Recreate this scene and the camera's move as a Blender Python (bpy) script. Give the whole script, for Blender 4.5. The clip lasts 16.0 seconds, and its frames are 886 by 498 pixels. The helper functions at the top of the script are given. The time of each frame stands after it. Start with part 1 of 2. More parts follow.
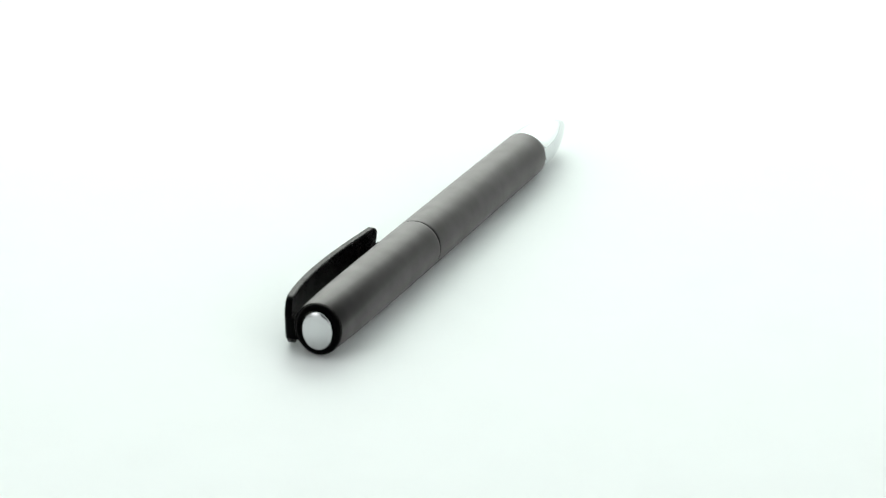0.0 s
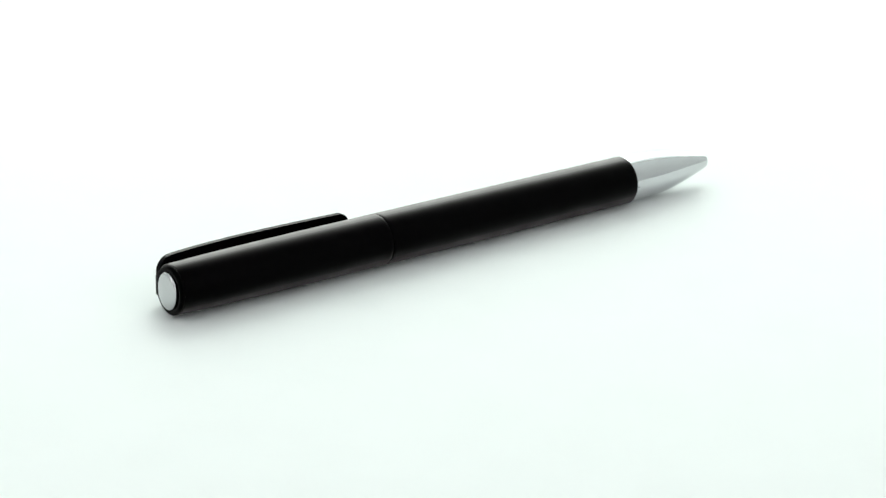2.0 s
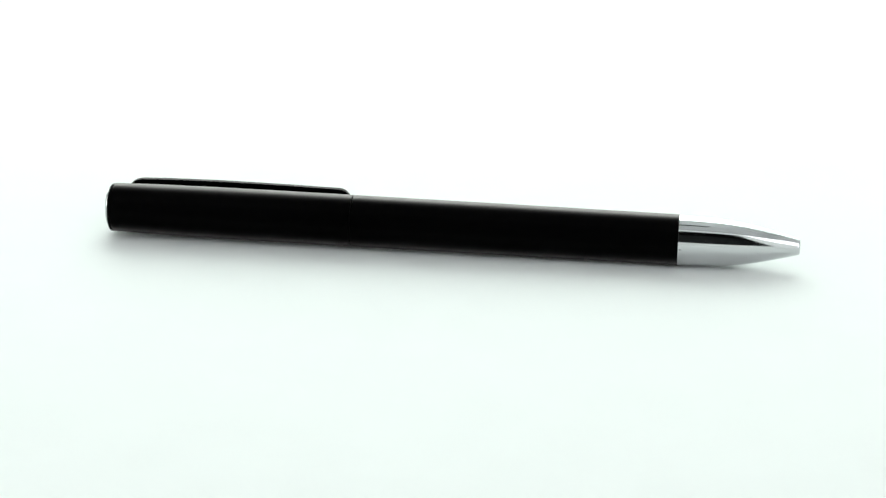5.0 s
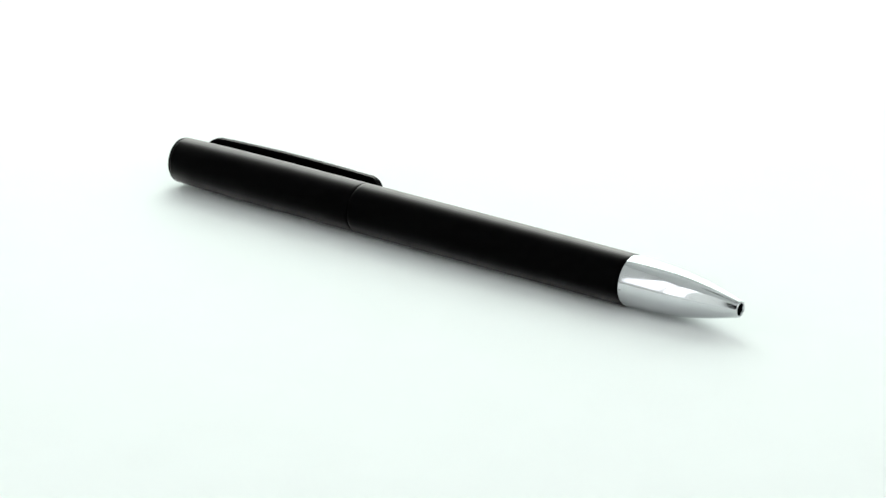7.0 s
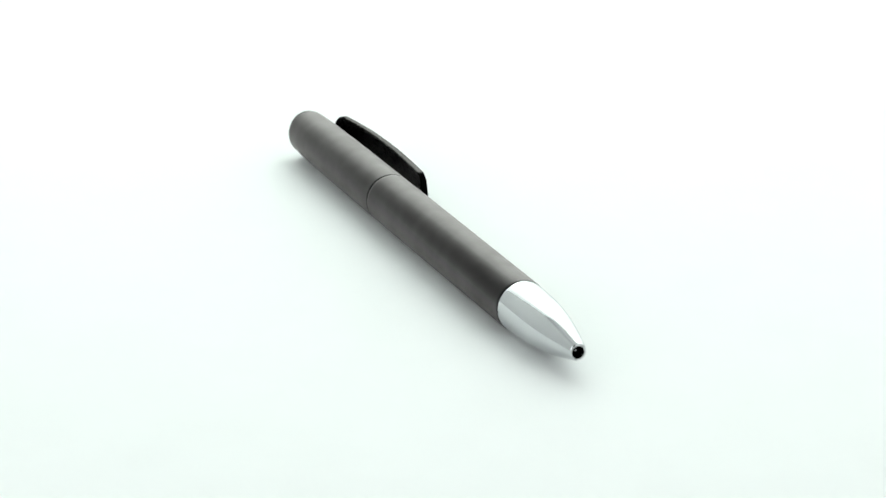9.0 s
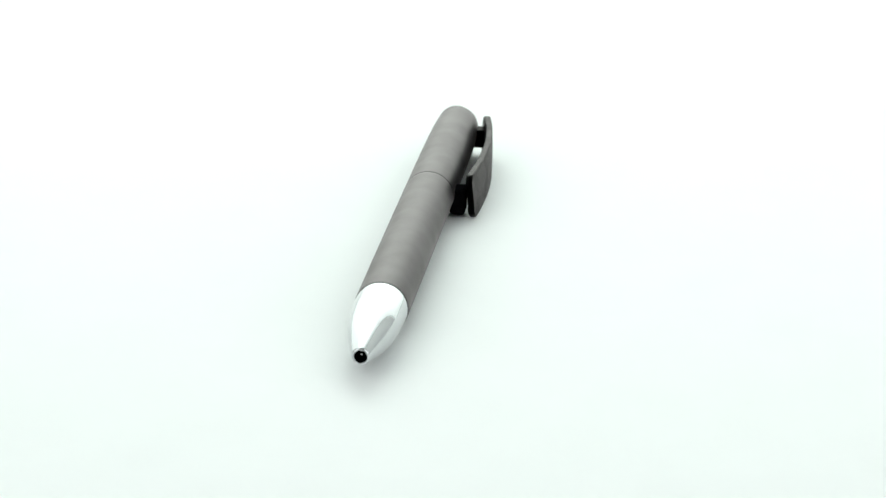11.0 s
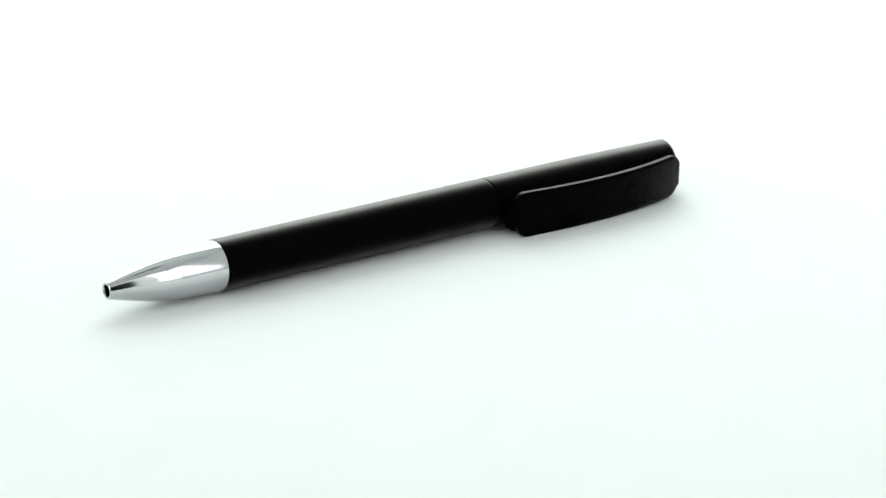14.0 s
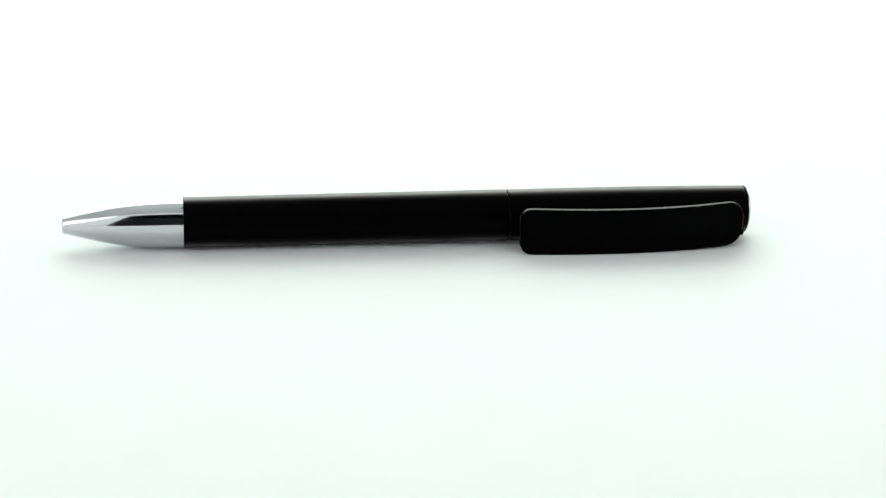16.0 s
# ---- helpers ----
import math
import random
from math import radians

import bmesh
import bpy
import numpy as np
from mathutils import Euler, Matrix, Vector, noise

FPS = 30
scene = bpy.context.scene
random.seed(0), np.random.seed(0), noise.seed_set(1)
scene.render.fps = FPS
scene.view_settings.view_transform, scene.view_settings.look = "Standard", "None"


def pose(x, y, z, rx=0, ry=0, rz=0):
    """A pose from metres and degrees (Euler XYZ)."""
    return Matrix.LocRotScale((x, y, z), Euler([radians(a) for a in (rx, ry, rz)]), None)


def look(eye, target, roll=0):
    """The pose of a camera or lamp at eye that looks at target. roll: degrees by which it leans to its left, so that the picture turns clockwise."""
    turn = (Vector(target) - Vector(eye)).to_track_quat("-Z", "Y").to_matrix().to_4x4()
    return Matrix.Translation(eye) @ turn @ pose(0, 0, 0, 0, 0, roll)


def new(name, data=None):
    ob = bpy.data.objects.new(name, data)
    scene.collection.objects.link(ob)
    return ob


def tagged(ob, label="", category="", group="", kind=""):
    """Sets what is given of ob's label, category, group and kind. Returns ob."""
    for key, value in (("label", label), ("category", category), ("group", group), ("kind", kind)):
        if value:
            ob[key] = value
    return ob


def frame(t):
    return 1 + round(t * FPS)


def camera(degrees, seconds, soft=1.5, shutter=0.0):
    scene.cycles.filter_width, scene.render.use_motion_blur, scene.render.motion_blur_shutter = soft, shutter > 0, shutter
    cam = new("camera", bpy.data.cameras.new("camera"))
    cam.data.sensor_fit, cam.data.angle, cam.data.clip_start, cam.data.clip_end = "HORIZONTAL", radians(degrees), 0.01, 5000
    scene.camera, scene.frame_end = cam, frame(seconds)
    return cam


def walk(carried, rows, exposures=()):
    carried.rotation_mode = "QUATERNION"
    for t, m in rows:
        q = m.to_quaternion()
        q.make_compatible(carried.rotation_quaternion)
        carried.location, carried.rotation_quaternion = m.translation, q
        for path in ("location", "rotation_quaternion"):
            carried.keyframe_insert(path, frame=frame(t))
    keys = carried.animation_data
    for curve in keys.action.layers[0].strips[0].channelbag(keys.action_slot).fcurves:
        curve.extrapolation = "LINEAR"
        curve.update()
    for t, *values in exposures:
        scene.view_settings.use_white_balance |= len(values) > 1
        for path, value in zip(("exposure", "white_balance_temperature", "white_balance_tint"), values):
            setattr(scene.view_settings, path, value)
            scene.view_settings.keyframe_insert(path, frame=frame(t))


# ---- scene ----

# ---- camera ----
EYE = Vector((0.0, -0.50792, 0.18087))
PITCH, PAN, ROLL = 19.67, 0.281, 1.13
cam = camera(19.125, 16.0, soft=1.3)
cam.data.dof.use_dof, cam.data.dof.focus_distance, cam.data.dof.aperture_fstop = True, 0.527, 36
aim = EYE + Vector((math.sin(radians(PAN)) * math.cos(radians(PITCH)), math.cos(radians(PAN)) * math.cos(radians(PITCH)), -math.sin(radians(PITCH))))
walk(cam, [(0.0, look(EYE, aim, ROLL)), (16.0, look(EYE, aim, ROLL))], exposures=[(0.0, -1.145, 6500, 10), (16.0, -1.145, 6500, 10)])

# ---- light: the diffusers of the light tent ----
world = bpy.data.worlds.new("studio")
scene.world = world
world.use_nodes = True
world.node_tree.nodes["Background"].inputs["Color"].default_value = (0.9, 0.95, 1.0, 1)
world.node_tree.nodes["Background"].inputs["Strength"].default_value = 0.01


def softbox(name, eye, target, width, height, glow, colour=(1, 1, 1), fade=0.0):
    """A rectangular diffuser lamp; fade: the share of its width and height over which the cloth dims towards the rims."""
    data = bpy.data.lights.new(name, "AREA")
    data.shape, data.size, data.size_y = "RECTANGLE", width, height
    data.energy, data.color = glow * width * height * math.pi, colour
    if fade:
        data.use_nodes = True
        nodes, links = data.node_tree.nodes, data.node_tree.links
        place, axes = nodes.new("ShaderNodeNewGeometry"), nodes.new("ShaderNodeSeparateXYZ")
        links.new(place.outputs["Parametric"], axes.inputs[0])
        last = None
        for axis in ("X", "Y"):
            off, rise = nodes.new("ShaderNodeMath"), nodes.new("ShaderNodeMapRange")
            off.operation = "PINGPONG"
            off.inputs[1].default_value = 0.5
            links.new(axes.outputs[axis], off.inputs[0])
            rise.interpolation_type = "SMOOTHSTEP"
            rise.inputs["From Min"].default_value, rise.inputs["From Max"].default_value = 0.0, fade
            links.new(off.outputs[0], rise.inputs["Value"])
            if last:
                both = nodes.new("ShaderNodeMath")
                both.operation = "MULTIPLY"
                links.new(last.outputs["Result"], both.inputs[0])
                links.new(rise.outputs["Result"], both.inputs[1])
                links.new(both.outputs[0], nodes["Emission"].inputs["Strength"])
            last = rise
    ob = new(name, data)
    ob.matrix_world = look(eye, target)
    return ob


KEY, FILL = (0.878, 1.0, 0.925), (0.975, 0.965, 0.99)
softbox("softbox_back", (0, 0.494, 0.448), (0, -1, 0.448), 0.94, 0.89, 2.0, KEY)
softbox("softbox_back_centre", (0, 0.490, 0.49), (0, -1, 0.49), 0.76, 0.80, 5.6, KEY, 0.30)
softbox("softbox_back_low", (0, 0.487, 0.22), (0, -1, 0.22), 0.90, 0.32, 1.0, KEY, 0.2)
for side, name in ((-1, "left"), (1, "right")):
    softbox("softbox_" + name, (side * 0.462, -0.318, 0.43), (-side, -0.318, 0.43), 0.175, 0.84, 3.1, FILL, 0.18)
    softbox("softbox_front_" + name, (side * 0.382, -0.404, 0.45), (side * 0.382, 1, 0.45), 0.165, 0.86, 3.0, FILL, 0.12)


# ---- materials ----
def surface(name, colour, rough, metal=0.0, specular=0.5, vary=0.0, grain=400.0, bump=0.0, bump_grain=3000.0, rough_vary=0.0):
    """A node material: colour with two scales of variation, uneven gloss and fine relief."""
    mat = bpy.data.materials.new(name)
    mat.use_nodes = True
    nodes, links = mat.node_tree.nodes, mat.node_tree.links
    bsdf = nodes["Principled BSDF"]
    bsdf.inputs["Base Color"].default_value = (*colour, 1)
    bsdf.inputs["Roughness"].default_value = rough
    bsdf.inputs["Metallic"].default_value = metal
    bsdf.inputs["Specular IOR Level"].default_value = specular
    coord = nodes.new("ShaderNodeTexCoord")
    fine, broad = nodes.new("ShaderNodeTexNoise"), nodes.new("ShaderNodeTexNoise")
    fine.inputs["Scale"].default_value, broad.inputs["Scale"].default_value = grain, grain / 14
    fine.inputs["Detail"].default_value = broad.inputs["Detail"].default_value = 4
    for tex in (fine, broad):
        links.new(coord.outputs["Object"], tex.inputs["Vector"])
    both = nodes.new("ShaderNodeMath")
    both.operation = "ADD"
    links.new(fine.outputs["Fac"], both.inputs[0])
    links.new(broad.outputs["Fac"], both.inputs[1])
    if vary:
        ramp = nodes.new("ShaderNodeMapRange")
        ramp.inputs["From Min"].default_value, ramp.inputs["From Max"].default_value = 0.6, 1.4
        links.new(both.outputs[0], ramp.inputs["Value"])
        mix = nodes.new("ShaderNodeMix")
        mix.data_type = "RGBA"
        mix.inputs["A"].default_value = (*[c * (1 - vary) for c in colour], 1)
        mix.inputs["B"].default_value = (*[min(1, c * (1 + vary)) for c in colour], 1)
        links.new(ramp.outputs["Result"], mix.inputs["Factor"])
        links.new(mix.outputs["Result"], bsdf.inputs["Base Color"])
    if rough_vary:
        gloss = nodes.new("ShaderNodeMapRange")
        gloss.inputs["From Min"].default_value, gloss.inputs["From Max"].default_value = 0.6, 1.4
        gloss.inputs["To Min"].default_value, gloss.inputs["To Max"].default_value = rough - rough_vary, rough + rough_vary
        links.new(both.outputs[0], gloss.inputs["Value"])
        links.new(gloss.outputs["Result"], bsdf.inputs["Roughness"])
    if bump:
        relief = nodes.new("ShaderNodeTexNoise")
        relief.inputs["Scale"].default_value = bump_grain
        relief.inputs["Detail"].default_value = 3
        links.new(coord.outputs["Object"], relief.inputs["Vector"])
        node = nodes.new("ShaderNodeBump")
        node.inputs["Strength"].default_value, node.inputs["Distance"].default_value = bump, 0.00002
        links.new(relief.outputs["Fac"], node.inputs["Height"])
        links.new(node.outputs["Normal"], bsdf.inputs["Normal"])
    return mat


def soft_touch(name, colour, rough, power, peak, most, grain=900.0, bump=0.2):
    """A black coating that is dull seen straight on and gains gloss towards grazing view."""
    mat = surface(name, colour, 0.8, specular=0.0, vary=0.25, grain=grain, bump=bump, bump_grain=6000)
    nodes, links = mat.node_tree.nodes, mat.node_tree.links
    facing, curve, scale = nodes.new("ShaderNodeLayerWeight"), nodes.new("ShaderNodeMath"), nodes.new("ShaderNodeMath")
    facing.inputs["Blend"].default_value = 0.5
    curve.operation, scale.operation = "POWER", "MULTIPLY_ADD"
    curve.inputs[1].default_value = power
    scale.inputs[1].default_value, scale.inputs[2].default_value = peak, 0.001
    links.new(facing.outputs["Facing"], curve.inputs[0])
    links.new(curve.outputs[0], scale.inputs[0])
    gloss, mix = nodes.new("ShaderNodeBsdfGlossy"), nodes.new("ShaderNodeMixShader")
    coord, smudge, speck = nodes.new("ShaderNodeTexCoord"), nodes.new("ShaderNodeTexNoise"), nodes.new("ShaderNodeTexNoise")
    smudge.inputs["Scale"].default_value, smudge.inputs["Detail"].default_value = 190.0, 4
    speck.inputs["Scale"].default_value, speck.inputs["Detail"].default_value = 2600.0, 2
    blend, wear = nodes.new("ShaderNodeMath"), nodes.new("ShaderNodeMapRange")
    blend.operation = "ADD"
    wear.inputs["From Min"].default_value, wear.inputs["From Max"].default_value = 0.65, 1.35
    wear.inputs["To Min"].default_value, wear.inputs["To Max"].default_value = rough - 0.06, rough + 0.06
    for tex, slot in ((smudge, 0), (speck, 1)):
        links.new(coord.outputs["Object"], tex.inputs["Vector"])
        links.new(tex.outputs["Fac"], blend.inputs[slot])
    links.new(blend.outputs[0], wear.inputs["Value"])
    links.new(wear.outputs["Result"], gloss.inputs["Roughness"])
    tone = nodes.new("ShaderNodeMix")
    tone.data_type = "RGBA"
    tone.inputs["A"].default_value, tone.inputs["B"].default_value = (0.86, 0.80, 0.80, 1), (1.0, 0.935, 0.94, 1)
    spread = nodes.new("ShaderNodeMapRange")
    spread.inputs["From Min"].default_value, spread.inputs["From Max"].default_value = 0.33, 0.67
    links.new(smudge.outputs["Fac"], spread.inputs["Value"])
    links.new(spread.outputs["Result"], tone.inputs["Factor"])
    links.new(tone.outputs["Result"], gloss.inputs["Color"])
    limit = nodes.new("ShaderNodeMath")
    limit.operation = "MINIMUM"
    top_curve, top_scale = nodes.new("ShaderNodeMath"), nodes.new("ShaderNodeMath")
    top_curve.operation, top_scale.operation = "POWER", "MULTIPLY"
    top_curve.inputs[1].default_value, top_scale.inputs[1].default_value = 2.2, most
    links.new(facing.outputs["Facing"], top_curve.inputs[0])
    links.new(top_curve.outputs[0], top_scale.inputs[0])
    links.new(top_scale.outputs[0], limit.inputs[1])
    links.new(scale.outputs[0], limit.inputs[0])
    links.new(limit.outputs[0], mix.inputs["Fac"])
    links.new(nodes["Principled BSDF"].outputs["BSDF"], mix.inputs[1])
    links.new(gloss.outputs["BSDF"], mix.inputs[2])
    links.new(mix.outputs["Shader"], nodes["Material Output"].inputs["Surface"])
    return mat


RUBBER = soft_touch("soft_touch_black", (0.0013, 0.0013, 0.0014), 0.39, 6.0, 3.4, 0.365)
SATIN = soft_touch("satin_black_plastic", (0.0014, 0.0015, 0.0015), 0.28, 6.0, 2.6, 0.21, grain=700)
CAP = soft_touch("black_cap_plastic", (0.0015, 0.0016, 0.0016), 0.30, 5.0, 0.7, 0.09)
DARK = surface("dark_inside", (0.003, 0.003, 0.0035), 0.6, specular=0.0)
CHROME = surface("polished_chrome", (0.60, 0.61, 0.62), 0.09, metal=1.0, rough_vary=0.035, grain=500)
BUTTON = surface("worn_chrome_button", (0.53, 0.535, 0.54), 0.12, metal=1.0, rough_vary=0.04, grain=600)
STEEL = surface("steel_point", (0.45, 0.45, 0.46), 0.25, metal=1.0)
PAPER = surface("white_photo_table", (0.872, 0.89, 0.884), 0.6, specular=0.25, vary=0.012, grain=60, bump=0.05, bump_grain=900)
# Side and top cloth: the flaps' white, darkened to stand in for shade.
FABRIC = surface("shaded_side_fabric", (0.62, 0.615, 0.62), 0.9, specular=0.1, vary=0.02, grain=80)
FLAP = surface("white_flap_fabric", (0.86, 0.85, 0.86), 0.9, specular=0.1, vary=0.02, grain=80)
TOP = surface("shaded_top_fabric", (0.54, 0.54, 0.545), 0.9, specular=0.1, vary=0.05, grain=60)
ROOM = surface("dark_cloth", (0.03, 0.03, 0.032), 0.9, vary=0.2, grain=5)


# ---- mesh helpers ----
def link_mesh(name, bm, material, parent=None, label="", smooth=True):
    bmesh.ops.recalc_face_normals(bm, faces=bm.faces[:])
    data = bpy.data.meshes.new(name)
    bm.to_mesh(data)
    bm.free()
    data.materials.append(material)
    if smooth:
        data.shade_smooth()
        data.set_sharp_from_angle(angle=radians(40))
    ob = new(name, data)
    if parent:
        ob.parent = parent
    return tagged(ob, label)


def box(bm, lo, hi, bevel=0.0):
    size = [b - a for a, b in zip(lo, hi)]
    mid = [(a + b) / 2 for a, b in zip(lo, hi)]
    made = bmesh.ops.create_cube(bm, size=1, matrix=Matrix.Translation(mid) @ Matrix.Diagonal((*size, 1)))
    if bevel:
        edges = list({e for v in made["verts"] for e in v.link_edges})
        bmesh.ops.bevel(bm, geom=edges, offset=bevel, segments=3, affect="EDGES", profile=0.5)


def lathe(bm, profile, steps=96, closed=False, oval=1.0, shift=0.0, pinch=0.0):
    """Turns (along, radius, height of the axis) round the long axis of the pen; oval: breadth over height; shift: to the side; pinch: how far the rear end narrows."""
    rings = []
    whole = oval
    for along, radius, rise in profile:
        oval = whole - pinch * (1 - smoothstep(-1, 9, along))
        if radius < 1e-7:
            rings.append([bm.verts.new((along, shift, rise))])
        else:
            rings.append([bm.verts.new((along, shift + oval * radius * math.cos(2 * math.pi * k / steps), rise + radius * math.sin(2 * math.pi * k / steps))) for k in range(steps)])
    pairs = list(zip(rings, rings[1:])) + ([(rings[-1], rings[0])] if closed else [])
    for a, b in pairs:
        for k in range(steps):
            j = (k + 1) % steps
            if len(a) == 1 and len(b) > 1:
                bm.faces.new((a[0], b[k], b[j]))
            elif len(b) == 1 and len(a) > 1:
                bm.faces.new((a[k], a[j], b[0]))
            elif len(a) > 1:
                bm.faces.new((a[k], a[j], b[j], b[k]))


def smoothstep(a, b, x):
    u = min(1, max(0, (x - a) / (b - a)))
    return u * u * (3 - 2 * u)


# ---- the light tent and the dark studio round it ----
def setting():
    bm = bmesh.new()
    box(bm, (-0.5, -0.42, -0.01), (0.5, 0.52, 0.0))
    tagged(link_mesh("floor", bm, PAPER, smooth=False), "seamless white photo table sheet, brightly lit", "table surface", kind="structure")
    bm = bmesh.new()
    box(bm, (-0.5, 0.50, 0.0), (0.5, 0.51, 0.9))
    tagged(link_mesh("wall_back", bm, FLAP, smooth=False), "white translucent fabric back of the light tent", "wall", kind="structure")
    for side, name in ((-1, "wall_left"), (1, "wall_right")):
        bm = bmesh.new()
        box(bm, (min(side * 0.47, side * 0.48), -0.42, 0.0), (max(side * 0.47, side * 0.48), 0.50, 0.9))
        tagged(link_mesh(name, bm, FABRIC, smooth=False), "white translucent fabric side of the light tent, colour darkened as shade", "wall", kind="structure")
    bm = bmesh.new()
    box(bm, (-0.47, -0.42, 0.0), (0.47, -0.41, 0.065))
    box(bm, (-0.47, -0.42, 0.065), (-0.19, -0.41, 0.9))
    box(bm, (0.235, -0.42, 0.065), (0.47, -0.41, 0.9))
    box(bm, (-0.19, -0.42, 0.68), (0.235, -0.41, 0.9))
    tagged(link_mesh("wall_front", bm, FLAP, smooth=False), "white fabric front of the light tent with an opening", "wall", kind="structure")
    bm = bmesh.new()
    for lo, hi in (((-0.48, -0.42, 0.90), (0.48, -0.02, 0.91)), ((-0.48, 0.055, 0.90), (0.48, 0.51, 0.91)),
                   ((-0.48, -0.02, 0.90), (-0.03, 0.055, 0.91)), ((0.135, -0.02, 0.90), (0.48, 0.055, 0.91))):
        box(bm, lo, hi)
    tagged(link_mesh("ceiling", bm, TOP, smooth=False), "white fabric top of the light tent with a slit, colour darkened as shade", "ceiling", kind="structure")
    for name, lo, hi in (("wall_south", (-0.48, -0.96, 0.0), (0.48, -0.95, 0.9)), ("wall_west", (-0.48, -0.95, 0.0), (-0.47, -0.42, 0.9)),
                         ("wall_east", (0.47, -0.95, 0.0), (0.48, -0.42, 0.9)), ("ceiling_front", (-0.48, -0.96, 0.9), (0.48, -0.42, 0.91)),
                         ("floor_front", (-0.5, -0.98, -0.01), (0.5, -0.42, 0.0))):
        bm = bmesh.new()
        box(bm, lo, hi)
        tagged(link_mesh(name, bm, ROOM, smooth=False), "dark cloth round the camera side of the tent", "wall", kind="structure")
    bm = bmesh.new()
    box(bm, (-40, -40, -0.06), (40, 40, -0.01))
    tagged(link_mesh("ground", bm, ROOM, smooth=False), "dark table top under the light tent", "table", kind="structure")


# ---- the pen ----
PIVOT_X, PIVOT_Y, AXIS = 0.06525, 0.00269, 0.0056
MM = 0.001


def axis_rise(along):
    """Height of the pen's axis over the table: it droops a little to the tip."""
    return 0.04 - 0.62 * along / 140


def finish(name, bm, material, parent, label=""):
    """From millimetres along the pen to metres about the pivot."""
    bmesh.ops.transform(bm, matrix=Matrix.Translation((-PIVOT_X, -PIVOT_Y, AXIS)) @ Matrix.Diagonal((MM, MM, MM, 1)), verts=bm.verts[:])
    return link_mesh(name, bm, material, parent, label)


def turned(rows):
    return [(a, r, axis_rise(a)) for a, r in rows]


def clip_line(along):
    """Outer side of the clip: distance from the axis, top and bottom."""
    u = along / 50
    out = 6.73 + 0.15 * (1 - u) ** 4 + 14.11 * u - 17.79 * u ** 2 + 5.4 * u ** 3
    return out, 4.28 - 1.60 * u + 1.42 * u ** 2, -5.20 - 0.70 * u + 0.57 * u ** 2


def clip_blade(bm, start=1.2, end=47.8, thick=1.4, corner_rear=3.3, corner_front=2.4, steps=72, across=12):
    """A bowed blade with rounded corners and rounded rims."""
    inset = 0.2
    outer, inner = [], []

    def row(along, pull):
        out, top, bottom = clip_line(along)
        cuts = []
        for rear in (corner_rear, corner_rear + 0.5):
            cut = 0.0
            for edge, radius, way in ((start, rear, 1), (end, corner_front, -1)):
                near = (along - edge) * way
                if near < radius:
                    cut = max(cut, radius - math.sqrt(max(0, radius ** 2 - (radius - near) ** 2)))
            cuts.append(cut)
        top, bottom = top - cuts[0] - pull, bottom + cuts[1] + pull
        return out, top, bottom

    def layer(depth, pull):
        grid = []
        for i in range(steps + 1):
            u = 0.5 - 0.5 * math.cos(math.pi * i / steps)
            along = start + pull + (end - start - 2 * pull) * u
            out, top, bottom = row(along, 0)
            top, bottom = top - pull, bottom + pull
            lean = min(1.0, -0.45 + 1.55 * along / 50)
            line = []
            for k in range(across + 1):
                v = k / across
                z = top + (bottom - top) * v
                full_top, full_bottom = clip_line(along)[1:]
                f = (full_top - z) / (full_top - full_bottom)
                crown = 0.12 * (1 - (2 * f - 1) ** 2)
                line.append(bm.verts.new((along, out + lean * f - depth + crown, z + axis_rise(along) - axis_rise(0))))
            grid.append(line)
        return grid

    layers = [layer(0.0, inset), layer(0.08, 0.10), layer(inset, 0.0), layer(inset + 0.06, 0.0), layer(thick - inset - 0.06, 0.0), layer(thick - inset, 0.0), layer(thick - 0.08, 0.10), layer(thick, inset)]
    for grid in (layers[0], layers[-1]):
        for a, b in zip(grid, grid[1:]):
            for k in range(across):
                bm.faces.new((a[k], a[k + 1], b[k + 1], b[k]))

    def rim(grid):
        return [g[0] for g in grid] + grid[-1][1:] + [g[-1] for g in reversed(grid[:-1])] + list(reversed(grid[0][1:-1]))

    for low, high in zip(layers, layers[1:]):
        ra, rb = rim(low), rim(high)
        for k in range(len(ra)):
            j = (k + 1) % len(ra)
            bm.faces.new((ra[k], ra[j], rb[j], rb[k]))
    rims = {v for grid in layers for v in rim(grid)}
    bmesh.ops.delete(bm, geom=[v for grid in layers[1:-1] for line in grid for v in line if v not in rims], context="VERTS")


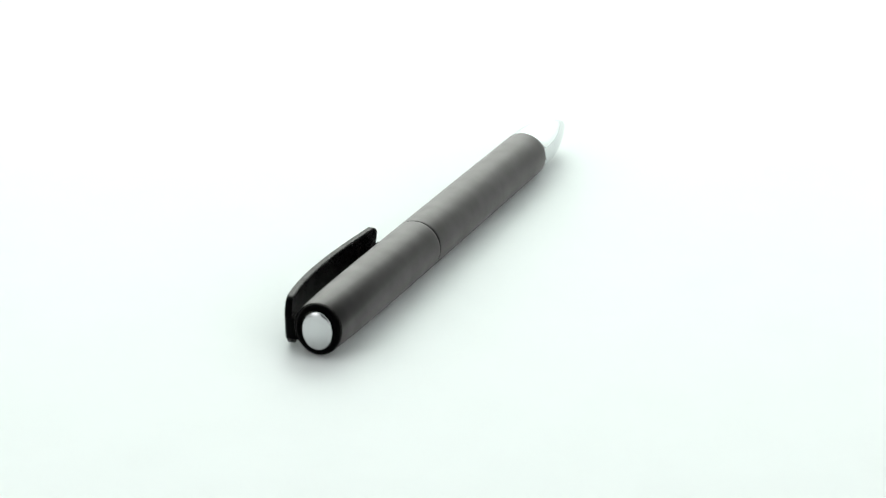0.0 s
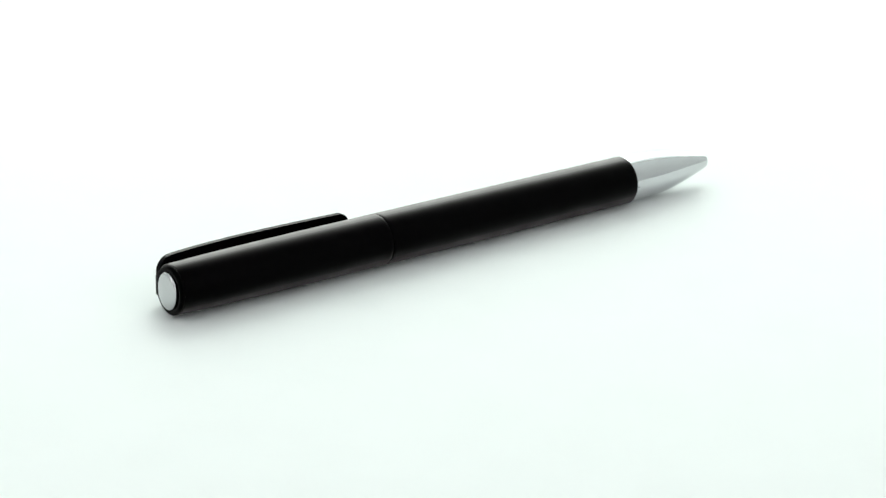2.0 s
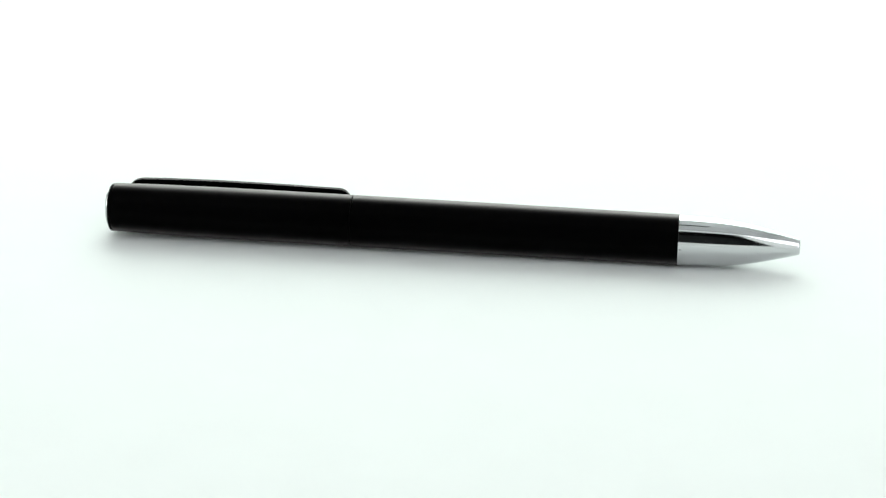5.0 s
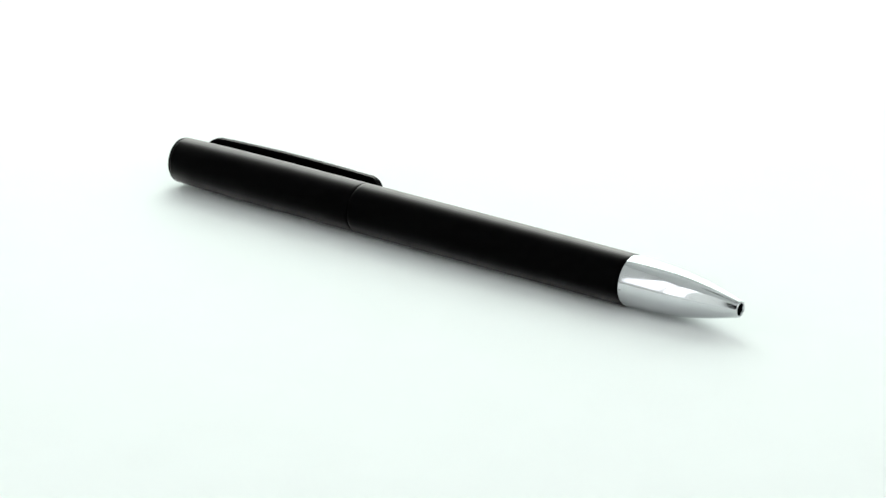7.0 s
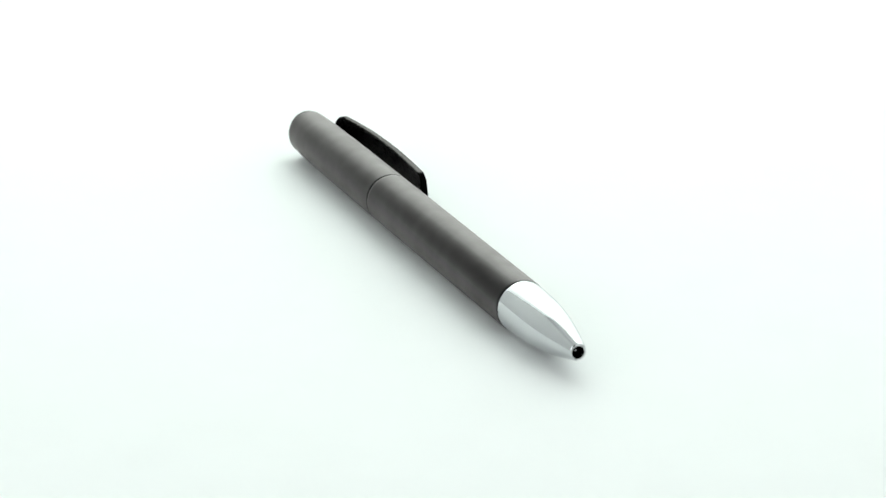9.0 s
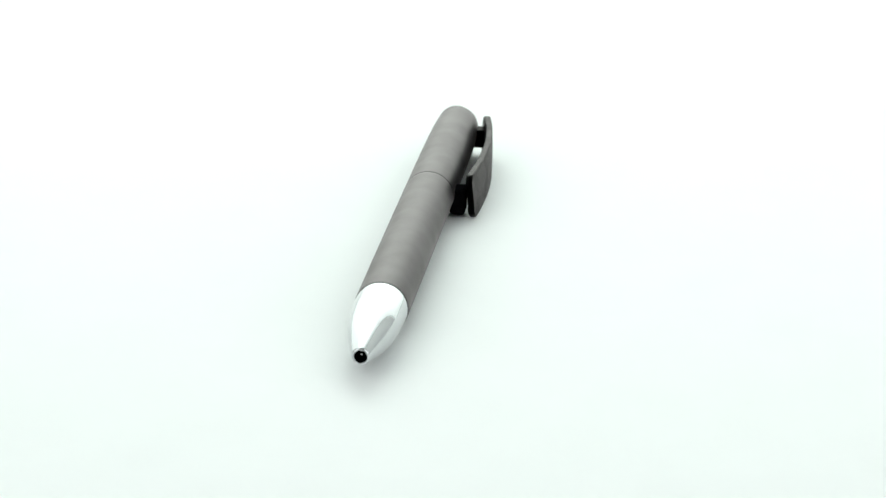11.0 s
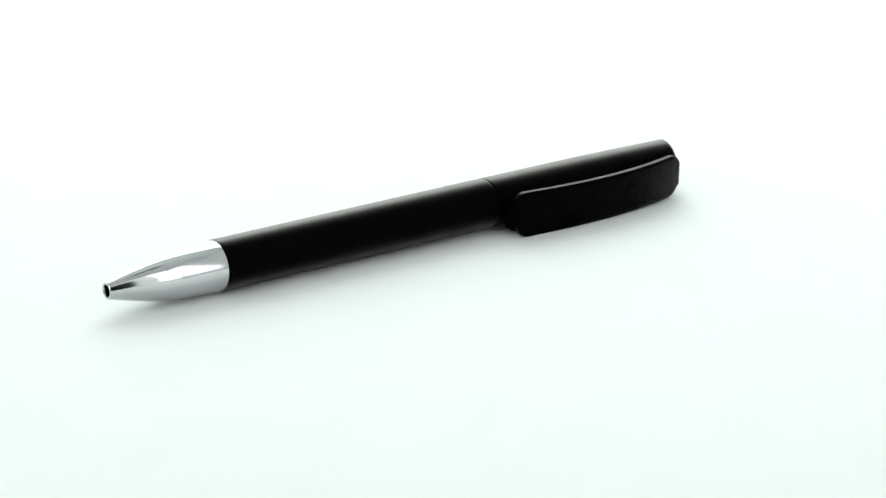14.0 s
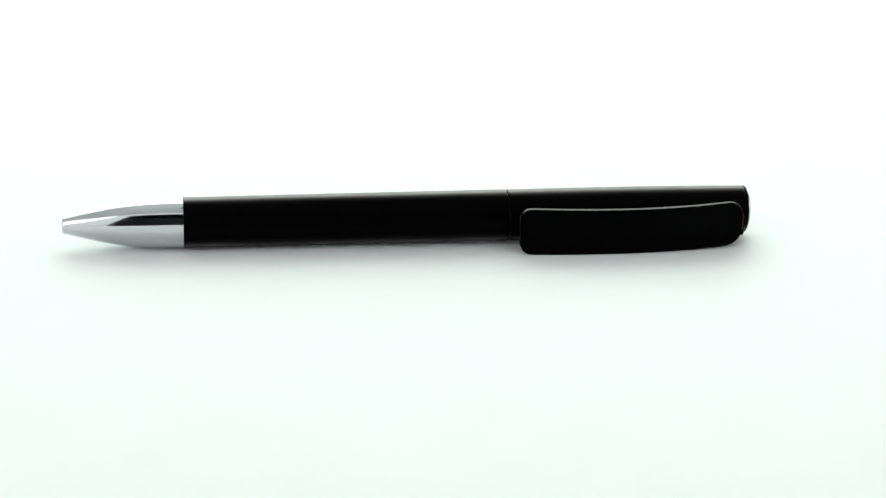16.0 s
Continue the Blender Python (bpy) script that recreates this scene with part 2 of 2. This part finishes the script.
def build_pen():
    pen = tagged(new("ballpoint_pen"), "matte black retractable ballpoint pen with chrome nose, lying on white", "pen")

    bm = bmesh.new()
    rows = [(0.9, 4.3), (0.02, 4.60), (0.0, 4.90), (0.05, 4.94), (0.3, 4.96), (4, 5.04), (8, 5.11), (14, 5.19), (22, 5.25), (32, 5.27), (44, 5.27), (48.6, 5.265), (49.2, 5.26), (49.26, 5.245), (49.28, 5.21), (49.28, 4.3)]
    lathe(bm, turned(rows), closed=True, pinch=0.05)
    finish("rear_barrel", bm, RUBBER, pen, "matte soft-touch black rear barrel")

    bm = bmesh.new()
    lathe(bm, turned([(49.2, 4.2), (49.2, 5.04), (49.7, 5.04), (49.7, 4.2)]), closed=True)
    finish("joint_ring", bm, DARK, pen, "thin dark joint between the barrels")

    bm = bmesh.new()
    rows = [(49.50, 4.3), (49.50, 5.21), (49.52, 5.245), (49.58, 5.26), (50.2, 5.265), (58, 5.265), (72, 5.25), (88, 5.22), (102, 5.18), (114.8, 5.145), (115.60, 5.14), (115.68, 5.125), (115.70, 5.10), (115.70, 4.2)]
    lathe(bm, turned(rows), closed=True)
    finish("front_barrel", bm, RUBBER, pen, "matte soft-touch black front barrel")

    bm = bmesh.new()
    cone = [(115.2, 5.02), (115.72, 5.06), (116.2, 5.07), (117.5, 5.06), (119.5, 5.02), (121.5, 4.95), (123.5, 4.84), (125.5, 4.67), (127.5, 4.43), (129.5, 4.11), (131.5, 3.72), (133.5, 3.28), (135.5, 2.80), (137.2, 2.36), (138.6, 1.98), (139.5, 1.73), (139.75, 1.66)]
    tip = axis_rise(140)
    rows = turned(cone) + [(139.93, 1.58, tip), (140.0, 1.44, tip), (139.95, 1.24, tip), (139.7, 1.13, tip), (136.5, 1.12, tip)]
    lathe(bm, rows)
    nose = finish("nose_cone", bm, CHROME, pen, "polished chrome tapered nose cone")
    bm = bmesh.new()
    box(bm, (115.95, -5.09, -0.90), (116.30, -4.85, -0.76))
    finish("collar_notch", bm, DARK, nose, "tiny dark notch at the collar")
    bm = bmesh.new()
    lathe(bm, [(139.55, 1.118, tip), (134.0, 1.10, tip), (134.0, 0, tip)])
    finish("bore", bm, DARK, nose, "dark hollow opening of the nose")
    bm = bmesh.new()
    lathe(bm, [(134.5, 0.85, tip), (137.2, 0.75, tip), (138.2, 0.42, tip), (138.6, 0.36, tip), (138.85, 0.2, tip), (138.9, 0, tip)], steps=32)
    finish("refill_point", bm, STEEL, nose, "retracted steel writing point")

    bm = bmesh.new()
    lathe(bm, turned([(1.6, 4.55), (0.06, 4.55), (0.04, 4.90), (-0.02, 4.94), (-0.22, 4.94), (-0.46, 4.87), (-0.66, 4.68), (-0.78, 4.40), (-0.72, 3.90), (-0.66, 3.80), (-0.4, 3.76), (1.6, 3.74)]), oval=0.90, shift=-0.22)
    box(bm, (-0.30, -4.0, -1.2), (0.9, -2.9, 1.2))
    box(bm, (-0.30, 2.6, -1.2), (0.9, 4.0, 1.2))
    finish("end_cap", bm, CAP, pen, "black plastic end ring")
    bm = bmesh.new()
    lathe(bm, turned([(1.6, 3.70), (-1.08, 3.70), (-1.20, 3.66), (-1.29, 3.56), (-1.39, 3.25), (-1.51, 2.7), (-1.66, 1.9), (-1.77, 1.1), (-1.82, 0.5), (-1.83, 0)]), oval=0.80, shift=-0.34)
    finish("push_button", bm, BUTTON, pen, "domed chrome push button")

    bm = bmesh.new()
    clip_blade(bm)
    clip = finish("clip", bm, SATIN, pen, "bowed satin black pocket clip")
    bm = bmesh.new()
    box(bm, (0.9, 3.6, -3.3), (4.6, 6.9, 0.9), 0.35)
    nub = bmesh.new()
    box(nub, (42.6, 4.2, -4.9), (47.3, 7.4, 0.7), 0.6)
    finish("clip_nub", nub, DARK, clip, "black nub that grips under the free end")
    finish("clip_arm", bm, CAP, clip, "black bracket joining clip and end ring")
    return pen


def motions():
    """The table turns the pen evenly, clockwise seen from above."""
    walk(pen, [(0.5 * k, pose(0, 0, 0, 0, 0, 69.526 - 15.1655 * 0.5 * k - 0.1 * max(0, k - 30))) for k in range(33)])


setting()
pen = build_pen()
motions()
